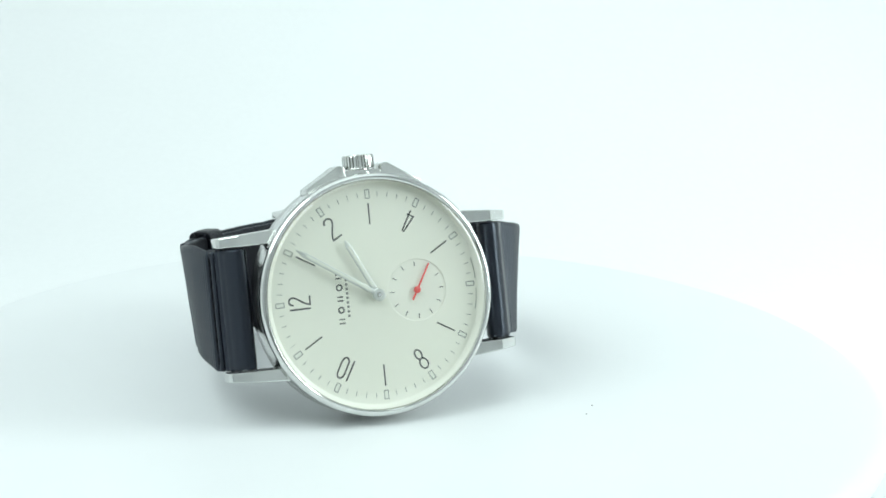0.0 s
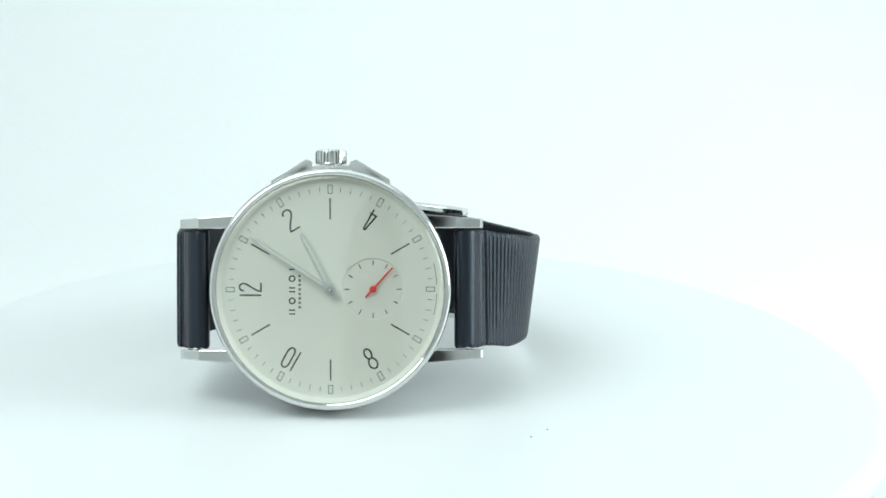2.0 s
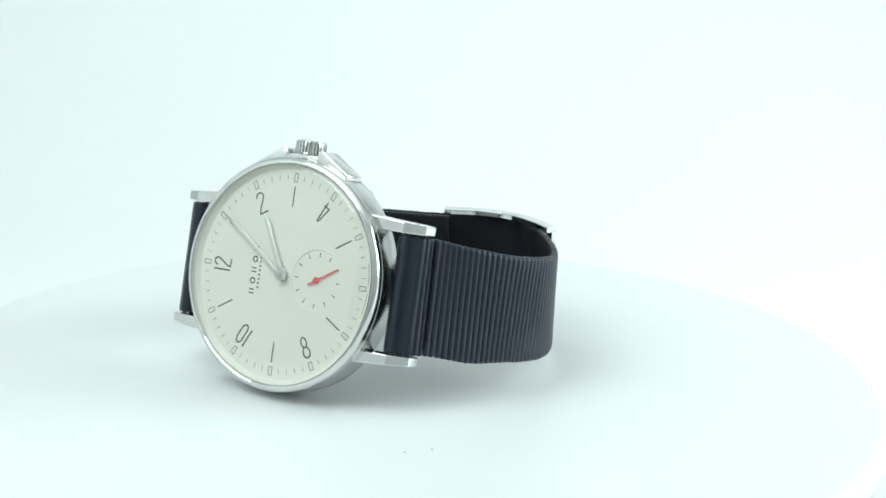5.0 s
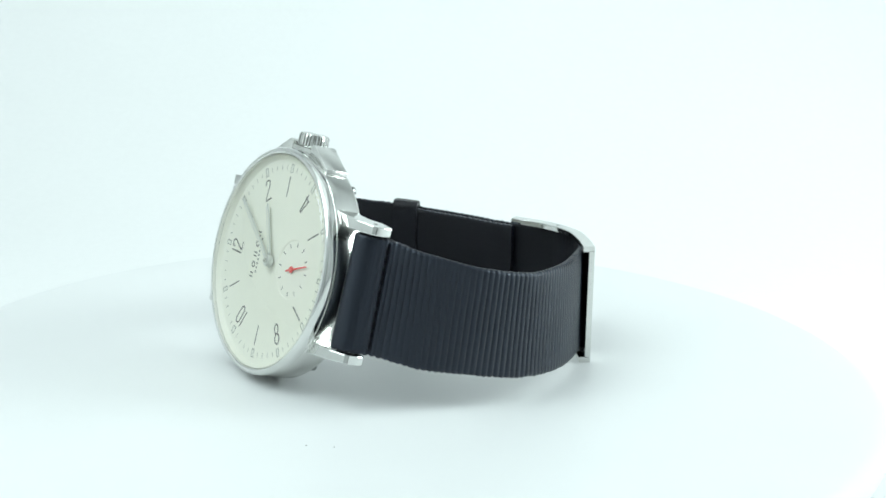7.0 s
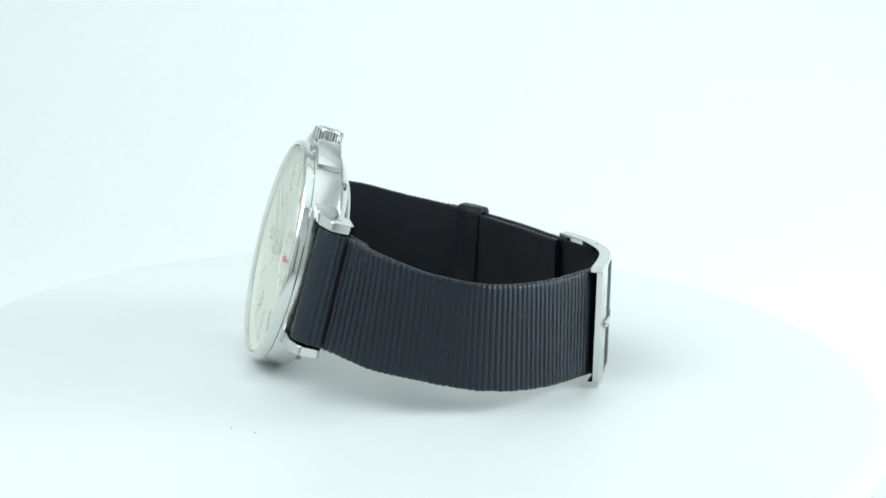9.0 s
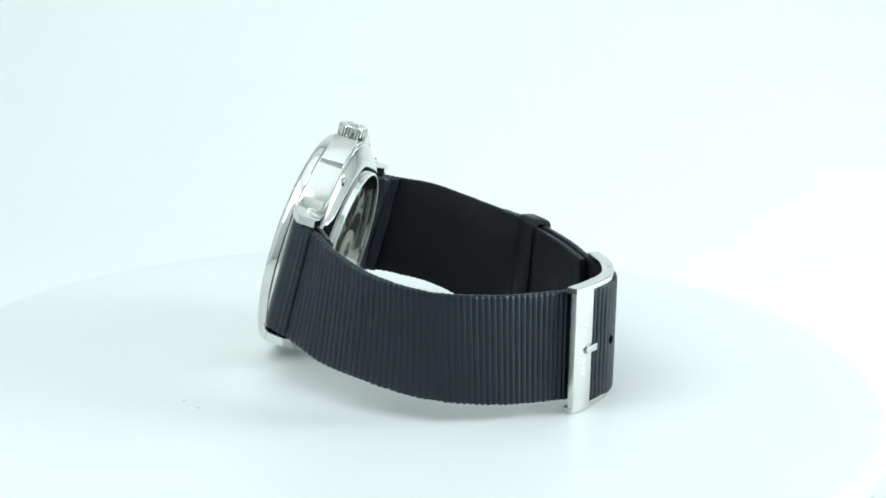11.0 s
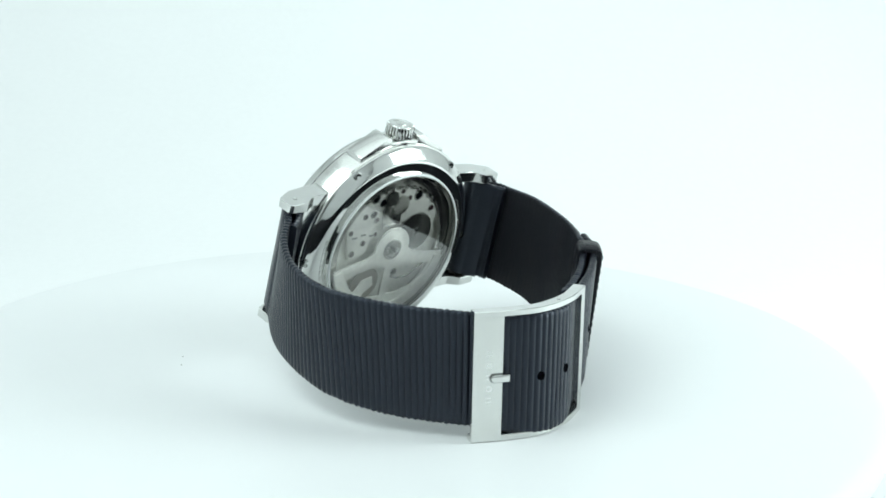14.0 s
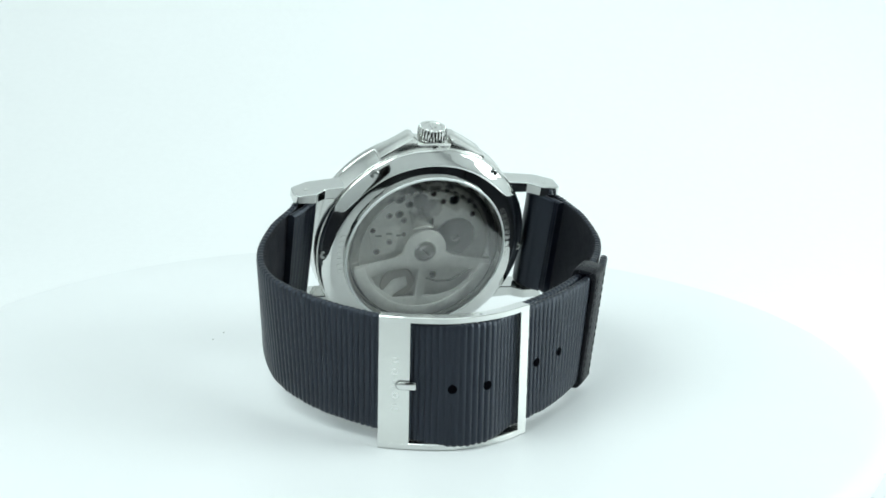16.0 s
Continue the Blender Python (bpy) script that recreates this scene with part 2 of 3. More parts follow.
def lug(sx, sy):
    side = [(15.2, -0.95), (22.1, -1.35), (24.95, -2.75), (25.45, -3.3), (25.45, -6.1), (24.8, -6.7), (21.6, -6.6), (20.2, -5.6), (19.4, -5.1), (15.2, -5.0)]
    m = Matrix(((0, 0, 1, 0), (1, 0, 0, 0), (0, 1, 0, 0), (0, 0, 0, 1)))
    bm = plate([side], 10.15, 12.0, bevel=0.16, m=m)
    # the outer flank leans in towards the tip
    for v in bm.verts:
        if v.co.x > 11:
            v.co.x += 0.075 * (21.5 - v.co.y)
        v.co.x *= sx
        v.co.y *= sy
    ob = part("lug", bm, STEEL, CASE, "angular polished lug", 14)
    hole = lathe([(0, 0.02), (0.22, 0.02), (0.30, 0.05), (0.38, 0.0)], 16, m=pose(sx * 11.92, sy * 22.95, -4.4, 0, 90 * sx, 0))
    part("bar_end", hole, SATIN, ob, "end of the spring bar in its hole")


for sx in (1, -1):
    for sy in (1, -1):
        lug(sx, sy)


def crown():
    m = pose(0, 0, -3.0, 0, 90, 0)
    n, rows = 312, []
    bm = bmesh.new()
    for x, r, f in ((20.9, 2.1, 0), (20.95, 2.5, 0.3), (21.2, 2.66, 1), (22.8, 2.66, 1), (23.15, 2.5, 0.6), (23.3, 2.15, 0), (23.32, 1.7, 0), (23.2, 1.55, 0), (23.2, 0.01, 0)):
        row = []
        for k in range(n):
            a = 2 * math.pi * k / n
            g = min(1.0, max(0.0, 1.3 * math.cos(26 * a) + 0.45)) ** 0.6 if f else 0
            rr = r - 0.42 * f * (1 - g)
            row.append(bm.verts.new((rr * math.cos(a), rr * math.sin(a), x)))
        rows.append(row)
    for a, b in zip(rows, rows[1:]):
        for k in range(n):
            bm.faces.new((a[k], a[(k + 1) % n], b[(k + 1) % n], b[k]))
    bm.faces.new(rows[-1])
    bmesh.ops.transform(bm, matrix=m, verts=bm.verts[:])
    ob = head_part("crown", bm, STEEL, "fluted polished steel screw crown", 30)
    part("stem_collar", lathe([(0, 18.8), (2.3, 18.8), (2.3, 20.3), (1.7, 20.4), (1.7, 21.0), (0, 21.0)], 48, m=m), SATIN, ob)
    emb = bmesh.new()
    stroke(emb, [(-0.9, -0.35), (0.9, -0.35)], 0.3, 23.19, 23.3)
    stroke(emb, [(-0.6, 0.35), (0.6, 0.35)], 0.3, 23.19, 23.3)
    bmesh.ops.transform(emb, matrix=m, verts=emb.verts[:])
    part("crown_emblem", emb, SATIN, ob, "small raised emblem on the crown's end", None)


crown()


def crown_guard(s):
    out = [(17.3, 9.2), (17.5, 9.95), (18.3, 9.85), (21.6, 4.4), (21.65, 3.95), (21.4, 3.25), (19.0, 3.0), (17.0, 5.0)]
    bm = plate([[(x, s * y) for x, y in out]], -5.0, -0.85, bevel=0.09)
    ob = part("crown_guard", bm, SATIN, CASE, "wedge shaped polished crown guard")
    return ob


crown_guard(1)
crown_guard(-1)
part("crown_seat", plate([[(18.5, -3.22), (20.6, -3.22), (20.75, -2.4), (20.75, 2.4), (20.6, 3.22), (18.5, 3.22)]], -5.0, -0.9, bevel=0.12), SATIN, CASE)


# dial, prints and pointers
SUB = (0.0, -7.1)


def dial():
    ob = head_part("dial", plate([ring_pts(18.1, 160), ring_pts(5.2, 96, *SUB)], -0.35, 0.0), DIAL, "plain silvered cream white dial", 20)
    grooves = [(0, -0.14)]
    r = 0.6
    while r < 4.9:
        grooves += [(r, -0.14), (r + 0.10, -0.125)]
        r += 0.2
    grooves += [(5.0, -0.14), (5.16, -0.10), (5.22, 0.012), (5.32, 0.004)]
    sub = part("small_seconds_dial", lathe(grooves, 120, m=pose(*SUB, 0)), SUBDIAL, ob, "sunk small seconds dial with fine circular grooves", 20)
    for k in range(12):
        a = 30 * k
        bm = bmesh.new()
        p, q = polar(a, 3.95), polar(a, 4.75)
        stroke(bm, [(p[0], p[1] + SUB[1]), (q[0], q[1] + SUB[1])], 0.13, -0.13, -0.10)
        part("seconds_tick", bm, INK, sub, "", None)
    for k in range(60):
        if k % 5 == 0:
            bm = bmesh.new()
            box = put([(-0.36, 15.95), (0.36, 15.95), (0.36, 17.35), (-0.36, 17.35)], 0, 0, -6 * k)
            stroke(bm, box, 0.13, 0.002, 0.012, True)
            part("five_minute_box", bm, GREYINK, ob, "", None)
            bm = plate([put([(-0.28, 16.03), (0.28, 16.03), (0.28, 17.27), (-0.28, 17.27)], 0, 0, -6 * k)], 0.002, 0.01)
            part("lume_block", bm, LUME, ob, "", None)
        else:
            bm = bmesh.new()
            stroke(bm, [polar(6 * k, 16.2), polar(6 * k, 17.05)], 0.10, 0.002, 0.012)
            part("minute_tick", bm, GREYINK, ob, "", None)
    for h in (1, 3, 5, 7, 9, 11):
        bm = bmesh.new()
        stroke(bm, [polar(30 * h, 11.65), polar(30 * h, 15.15)], 0.24, 0.002, 0.016)
        part("hour_line", bm, INK, ob, "", None)
    two = [(-0.52, 1.05), (-0.47, 1.42), (-0.26, 1.70), (0.06, 1.78), (0.36, 1.66), (0.55, 1.35), (0.56, 0.98), (0.40, 0.52), (0.10, 0.0), (-0.26, -0.62), (-0.50, -1.15), (-0.62, -1.72), (0.66, -1.72)]
    zero = [(0.55 * math.cos(radians(a)) * 1.0, (0.75 if a < 180 else -0.75) * (1 if 0 < a % 360 < 360 else 0) + 1.0 * math.sin(radians(a))) for a in range(8, 360, 15) if a != 188]
    eight_top = [(0.50 * math.cos(radians(a)), 0.87 + 0.86 * math.sin(radians(a))) for a in range(0, 360, 18)]
    eight_bot = [(0.62 * math.cos(radians(a)), -0.88 + 0.90 * math.sin(radians(a))) for a in range(0, 360, 18)]
    four = [(0.24, -1.8), (0.24, 1.8), (-0.52, -1.0), (0.58, -1.0)]
    one = [(0, -1.75), (0, 1.75)]
    W = 0.27

    def numeral(name, bearing, lines, flip, wide=0.0):
        bm = bmesh.new()
        cx, cy = polar(bearing, 13.3)
        turn = -bearing + (180 if flip else 0)
        for pts, dx, closed in lines:
            pts = [(x * 1.12 + dx, y * 1.02) for x, y in pts]
            stroke(bm, put(pts, cx, cy, turn), W, 0.002, 0.016, closed)
        part("numeral_" + name, bm, INK, ob, "thin black printed numeral " + name, None)

    numeral("twelve", 0, [(one, -0.95, False), (two, 0.38, False)], False)
    numeral("two", 60, [([(x * 1.2, y) for x, y in two], 0, False)], False)
    numeral("four", 120, [(four[:2], 0, False), ([(0.24, 1.78), (-0.04, 1.78), (-0.52, -1.0), (0.58, -1.0)], 0, False)], True)
    numeral("eight", 240, [(eight_top, 0, True), (eight_bot, 0, True)], True)
    numeral("ten", 300, [(one, -0.95, False), (zero, 0.42, True)], False)
    # brand line as plain marks, smaller line below it as short bars
    for k in range(5):
        bm = bmesh.new()
        x = -3.75 + 1.85 * k
        if k % 2:
            stroke(bm, ring_pts(0.46, 20, x, 6.35), 0.24, 0.002, 0.014, True)
        else:
            for dx in (-0.32, 0.32):
                stroke(bm, [(x + dx, 5.85), (x + dx, 6.85)], 0.22, 0.002, 0.014)
        part("brand_mark", bm, INK, ob, "plain dark mark in place of lettering", None)
    for k in range(9):
        bm = bmesh.new()
        x = -2.95 + 0.74 * k
        stroke(bm, [(x - 0.2, 5.1), (x + 0.2, 5.1)], 0.42, 0.002, 0.012)
        part("small_print_bar", bm, GREYINK, ob, "", None)
    for s in (-1, 1):
        bm = bmesh.new()
        stroke(bm, [polar(180 + s * a, 17.7) for a in (2.5, 5, 8, 11, 14)], 0.11, 0.002, 0.012)
        part("small_print_bar", bm, GREYINK, ob, "", None)
    return ob


DIALOB = dial()


def baton(length, width, tail, z, tip):
    w = width / 2
    out = [(-w * 0.9, -tail), (w * 0.9, -tail), (w, 0), (w, length - tip), (w * 0.15, length), (-w * 0.15, length), (-w, length - tip), (-w, 0)]
    bm = plate([out], z, z + 0.22, bevel=0.07)
    lathe([(1.0, z - 0.1), (1.02, z + 0.3), (0.9, z + 0.42), (0, z + 0.42)], 40, bm)
    return bm


def watch_pointers():
    hour = head_part("hour_hand", baton(10.6, 0.92, 1.2, 0.55, 0.9), BATON, "silver baton hour hand with pale inlay")
    part("inlay", plate([[(-0.2, 1.6), (0.2, 1.6), (0.2, 9.4), (-0.2, 9.4)]], 0.76, 0.785), LUME, hour, "", None)
    minute = head_part("minute_hand", baton(15.95, 0.84, 1.2, 0.95, 1.6), BATON, "silver baton minute hand with pale inlay")
    part("inlay", plate([[(-0.18, 1.6), (0.18, 1.6), (0.18, 14.0), (-0.18, 14.0)]], 1.16, 1.185), LUME, minute, "", None)
    part("centre_pin", lathe([(0.42, 1.2), (0.42, 1.6), (0.34, 1.68), (0, 1.68)], 24), STEEL, minute)
    out = [(-0.17, -1.85), (0.17, -1.85), (0.16, -0.5), (0.13, 4.85), (-0.13, 4.85), (-0.16, -0.5)]
    bm = plate([out], 0.14, 0.24, bevel=0.03)
    lathe([(0.58, 0.10), (0.58, 0.30), (0.48, 0.36), (0, 0.36)], 32, bm)
    sec = head_part("seconds_hand", bm, RED, "small red seconds hand")
    return hour, minute, sec


HOUR, MINUTE, SECOND = watch_pointers()


# case back and movement
def case_back():
    prof = [(18.0, -5.35), (19.6, -5.35), (19.75, -5.55), (19.66, -5.75), (19.2, -6.1), (18.6, -6.55), (18.1, -6.9), (17.75, -7.1), (17.5, -7.2), (17.25, -7.26), (17.0, -7.29), (15.5, -7.34), (15.42, -8.1), (15.3, -8.25), (15.0, -8.31), (14.9, -8.2), (14.85, -7.9), (14.4, -7.5), (14.4, -6.2), (18.0, -5.6)]
    back = head_part("case_back", lathe(prof, 192, closed=True), STEEL, "polished steel case back ring", 32)
    part("window_bevel", lathe([(15.0, -8.33), (15.2, -8.36), (15.36, -8.26), (15.44, -8.0)], 128), FROST, back, "pale bevelled rim of the window")
    glass = part("display_window", lathe([(0, -8.36), (8, -8.34), (15.02, -8.3)], 96), BACKGLASS, back, "clear display window in the case back")
    glass.visible_shadow = False
    for a in (-92, -35.5, 38, 92, 145, -145):
        m = pose(18.95 * math.cos(radians(a)), 18.95 * math.sin(radians(a)), -6.0, 180, 0, a)
        bm = lathe([(0.85, -0.3), (0.85, 0.25), (0.7, 0.42), (0.3, 0.42), (0.3, 0.2), (0, 0.2)], 24, m=m)
        part("case_screw", bm, DARKSTEEL, back, "small round case back screw")
    for base, n in ((-103, 7), (62, 9), (150, 8)):
        for k in range(n):
            a = radians(base + 4.2 * k)
            bm = bmesh.new()
            stroke(bm, put([(-0.38, 0), (0.38, 0)], 16.15 * math.cos(a), 16.15 * math.sin(a), math.degrees(a) + 90), 1.0, -7.37, -7.35)
            part("engraving_bar", bm, SATIN, back, "", None)
    return back


case_back()


def movement():
    mov = head_part("movement", lathe([(0, -5.9), (13.6, -5.9), (14.35, -5.6), (14.35, -5.2), (0, -5.2)], 96), NICKEL, "nickelled automatic movement seen through the case back")
    part("bridge_ring", lathe([(12.3, -6.0), (12.3, -6.75), (12.5, -6.85), (14.2, -6.85), (14.3, -6.0)], 96), SATIN, mov)
    top = ring_pts(12.0, 30, 0, 0, -68, 62)
    bridge = [*top, (2.0, 9.5), (5.0, 4.6), (4.6, 1.0), (6.0, -2.0), (4.6, -5.0), (-0.5, -5.5), (-1.5, -9.5)]
    part("train_bridge", plate([bridge], -6.65, -5.9, bevel=0.1), NICKEL, mov, "broad curved bridge plate")
    part("slot_bridge", plate([[(4.2, -2.6), (7.9, -3.8), (10.6, -2.6), (10.9, -1.4), (8.4, -1.6), (6.6, 1.2), (4.4, 1.4)]], -6.95, -6.6, bevel=0.1), SATIN, mov)

    def gear(name, x, y, r, z, teeth, mat, label=""):
        outer = []
        for k in range(teeth):
            for f, rr in ((0.0, r - 0.28), (0.3, r), (0.55, r), (0.85, r - 0.28)):
                a = 360 * (k + f) / teeth
                outer.append((x + rr * math.cos(radians(a)), y + rr * math.sin(radians(a))))
        return part(name, plate([outer], z - 0.3, z), mat, mov, label, None)

    w = gear("ratchet_wheel", 2.4, 5.8, 3.9, -6.7, 44, DARKSTEEL, "large brushed steel ratchet wheel")
    part("screw", lathe([(0.85, 0), (0.85, 0.2), (0.7, 0.3), (0, 0.3)], 24, m=pose(2.4, 5.8, -6.98, 180, 0, 0)), STEEL, w)
    # black strip on the screw head, painted as the shade of its slot
    part("slot_shade", plate([put([(-0.7, -0.1), (0.7, -0.1), (0.7, 0.1), (-0.7, 0.1)], 2.4, 5.8, 40)], -7.32, -7.29), HOLE_SHADE_JEWEL, w, "", None)
    gear("crown_wheel", 8.6, 0.6, 2.0, -6.75, 24, SATIN)
    gear("winding_wheel", 10.3, -2.0, 1.5, -6.9, 20, DARKSTEEL)
    gear("balance_wheel", -7.0, -4.3, 3.3, -6.5, 60, BRASS, "gilt balance wheel")
    part("balance_bridge", plate([[(-11.5, -6.4), (-9.8, -8.0), (-6.2, -5.2), (-5.6, -2.8), (-7.6, -2.2), (-9.0, -4.2)]], -7.0, -6.6, bevel=0.1), NICKEL, mov)
    for x, y, r in ((10.6, -5.8, 0.75), (9.5, -3.8, 0.6), (7.1, -7.4, 0.45), (7.4, -5.5, 0.6), (6.1, -4.5, 0.45), (1.7, -6.8, 0.45), (9.7, 2.6, 0.45), (10.0, 4.7, 0.75), (6.9, 8.7, 0.45), (-5.7, 2.6, 0.6), (-7.0, -3.0, 0.5), (-0.2, -9.0, 0.5), (4.2, -10.2, 0.4), (11.3, 0.6, 0.4), (3.2, -4.2, 0.35)):
        bm = lathe([(r * 1.35, 0), (r * 1.35, 0.1), (r * 1.2, 0.16), (r, 0.16)], 24, m=pose(x, y, -6.66, 180, 0, 0))
        j = part("jewel_setting", bm, STEEL, mov, "")
        part("jewel", lathe([(r, 0.12), (r * 0.4, 0.1), (0, 0.02)], 20, m=pose(x, y, -6.66, 180, 0, 0)), RUBY if r < 0.55 else HOLE_SHADE_JEWEL, j, "dark jewel bearing")
    for k in range(9):
        a = radians(-18 + 8 * k)
        part("click_tooth", plate([put([(-0.45, -0.3), (0.45, -0.3), (0.3, 0.35), (-0.3, 0.35)], 12.3 * math.cos(a), 12.3 * math.sin(a), math.degrees(a) + 90)], -7.0, -6.7, bevel=0.06), STEEL, mov)
    for y0 in (-9, -7, -5):
        bm = bmesh.new()
        stroke(bm, [(3.4 - abs(y0 + 7) * 0.2, y0 - 0.6), (3.4 - abs(y0 + 7) * 0.2, y0 + 0.6)], 0.35, -6.68, -6.655)
        part("engraved_bar", bm, GREYINK, mov, "", None)
    # rotor
    arc = ring_pts(13.5, 40, 0, 0, 258, 100)
    hub_arc = ring_pts(4.1, 16, 0.2, 0, 96, -96)
    out = [*arc, (-1.9, 9.0), (-1.2, 5.6), *hub_arc, (-1.2, -5.6), (-2.0, -9.0)]
    win1 = [(-5.0, -9.9), (-4.0, -7.1), (-3.5, -4.2), (-3.8, -0.8), (-9.7, -0.8), (-9.7, -5.1), (-7.4, -8.2)]
    win2 = [(-3.9, 0.9), (-9.6, 0.9), (-9.6, 3.8), (-8.6, 7.1), (-6.8, 9.0), (-4.3, 10.2)]
    rotor = part("rotor", plate([out, win1, win2], -7.75, -7.25, bevel=0.12), ROTOR, mov, "broad pierced steel winding rotor", 25)
    part("rotor_rim", plate([[*ring_pts(13.75, 40, 0, 0, 256, 104), *ring_pts(11.6, 40, 0, 0, 104, 256)]], -8.0, -7.2, bevel=0.1), ROTOR, rotor)
    part("rotor_bearing", lathe([(2.1, 0), (2.1, 0.15), (1.8, 0.22), (1.6, 0.1), (1.3, 0.1), (1.2, 0.3), (0.9, 0.36), (0, 0.36)], 40, m=pose(0, 0, -7.72, 180, 0, 0)), SATIN, rotor)
    # the bearing's slot is uncut too: its shade is a black strip
    part("slot_shade", plate([put([(-0.95, -0.11), (0.95, -0.11), (0.95, 0.11), (-0.95, 0.11)], 0, 0, -50)], -8.11, -8.07), HOLE_SHADE_JEWEL, rotor, "", None)
    part("spring", stroke(bmesh.new(), [(-6.2, 1.2), (-7.0, 3.5), (-6.9, 6.0), (-5.4, 8.6), (-4.6, 9.6)], 0.3, -7.0, -6.7), STEEL, mov, "thin curved click spring")


movement()


# ---- strap ----
THICK = 1.15


def ribbon(tops, bottoms, steps, thick, out_sign, fold=None, pitch=1.05, rib=0.15, name="strap", mat=None, label=""):
    """A woven band along two edges. fold: (along, deep, length) of the loop round the bar at its start."""
    T, B = catmull(tops, 60), catmull(bottoms, 60)
    mid = [(a + b) / 2 for a, b in zip(T, B)]
    dist = [0.0]
    for a, b in zip(mid, mid[1:]):
        dist.append(dist[-1] + (b - a).length)
    total = dist[-1]

    def at(s):
        s = min(max(s, 0), total)
        lo, hi = 0, len(dist) - 1
        while hi - lo > 1:
            k = (lo + hi) // 2
            if dist[k] <= s:
                lo = k
            else:
                hi = k
        u = (s - dist[lo]) / max(1e-9, dist[hi] - dist[lo])
        return T[lo].lerp(T[hi], u), B[lo].lerp(B[hi], u)

    def axes(s):
        t0, b0 = at(s - 0.4)
        t1, b1 = at(s + 0.4)
        t, b = at(s)
        d = ((t1 + b1) - (t0 + b0)).normalized()
        w = (t - b).normalized()
        n = d.cross(w).normalized() * out_sign
        return t, b, d, w, n

    stations = []  # top, bottom, outward normal, path length
    if fold:
        along, deep, length = fold
        t, b, d, w, n = axes(0.0)
        m = 26
        for k in range(m):  # inner layer, from its end back to the loop
            s = length * (1 - k / (m - 1))
            tt, bb, dd, ww, nn = axes(s)
            gap = thick + (2 * deep - thick) * max(0, 1 - s / length) ** 1.5
            stations.append((tt - nn * gap, bb - nn * gap, -nn, -length - 3 - s))
        for k in range(1, 20):
            a = math.pi * k / 20
            off = -d * along * math.sin(a) - n * deep * (1 + math.cos(a))
            nn = (-d * math.sin(a) / along - n * math.cos(a) / deep).normalized()
            stations.append((t + off, b + off, nn, -4 * (1 - k / 20)))
    s, step = 0.0, pitch / steps
    while s <= total:
        t, b, d, w, n = axes(s)
        stations.append((t, b, n, s))
        s += step
    bm, rows = bmesh.new(), []
    for i, (t, b, n, s) in enumerate(stations):
        ph = abs(math.sin(math.pi * s / pitch))
        flat = min(1.0, max(0.35, (s - 0.6) / 1.0))
        h = rib * flat * ph - (0.05 * flat if ph < 0.1 else 0.0) - 0.45 * math.exp(-((s - 3.1) / 0.3) ** 2)
        w = (t - b).normalized()
        wob = (0.13 + 0.12 * noise.noise((math.floor(s / pitch) * 1.7, 0.3, 0))) * (ph - 0.4) + 0.07 * noise.noise((s * 0.5, 0.3, 0))
        t2, b2 = t + w * wob, b - w * wob * 1.6
        wd = (t2 - b2).length
        half = thick / 2
        row = []
        prof = [(0.10, half - 0.10), (0.5, half + h * 0.6), (1.0, half + h)]
        inn = -half
        pts = [(0.0, 0.0)] + prof + [(wd * f, half + h + 0.03 * noise.noise((s * 0.7, f * 9, 2))) for f in (0.2, 0.4, 0.6, 0.8)] + [(wd - u, v) for u, v in reversed(prof)] + [(wd, 0.0)]
        pts += [(wd - 0.1, inn + 0.1), (wd - 0.5, inn), (wd * 0.66, inn), (wd * 0.33, inn), (0.5, inn), (0.1, inn + 0.1)]
        for u, v in pts:
            row.append(bm.verts.new(b2 + w * u + n * v))
        rows.append(row)
    k = len(rows[0])
    for a, b in zip(rows, rows[1:]):
        for j in range(k):
            face = bm.faces.new((a[j], a[(j + 1) % k], b[(j + 1) % k], b[j]))
            face.material_index = 1 if j >= 12 and j < k - 1 else 0
    bm.faces.new(rows[0])
    bm.faces.new(rows[-1])
    ob = part(name, bm, mat, WATCH, label, 75)
    ob.data.materials.append(LINING)
    return ob, at, axes, total


A0T, A0B = head(9.85, -24.0, -3.8), head(-9.85, -24.0, -3.8)
B0T, B0B = head(9.85, 24.0, -3.8), head(-9.85, 24.0, -3.8)
LONG_TOP = [A0T, head(9.85, -24.9, -5.5), head(9.7, -25.9, -7.1), (20.9, 2.6, 27.3), (22.1, 11.4, 25.0), (19.3, 20.0, 23.2), (10.6, 27.8, 21.9), (-0.4, 34.2, 21.3), (-5.2, 36.0, 20.9), (-11.4, 37.0, 21.0), (-16.8, 34.6, 21.0), (-20.4, 29.6, 21.1), (-24.2, 25.0, 21.2), (-28.2, 20.2, 21.5), (-32.7, 13.2, 22.0), (-35.9, 6.5, 22.5), (-37.0, 1.0, 23.0)]
LONG_BOT = [A0B, head(-9.85, -25.1, -6.0), head(-9.7, -26.1, -7.7), (21.6, 0.2, 8.0), (21.2, 9.5, 6.3), (17.6, 19.6, 4.2), (9.8, 28.2, 2.9), (-0.4, 34.4, 2.1), (-5.2, 36.1, 1.2), (-11.4, 37.05, 0.75), (-16.8, 34.65, 0.9), (-20.4, 29.6, 1.7), (-24.2, 25.0, 1.9), (-27.7, 20.0, 2.2), (-31.3, 12.7, 2.8), (-33.4, 6.0, 3.4), (-34.2, 0.6, 4.0)]
SHORT_TOP = [B0T, head(9.85, 24.9, -5.5), head(9.7, 25.9, -7.1), (-34.0, -13.0, 26.5), (-36.2, -4.5, 24.2), (-34.4, 5.6, 22.9), (-31.1, 12.2, 22.0), (-26.8, 19.0, 21.5), (-22.9, 23.9, 21.2), (-20.0, 27.2, 21.1)]
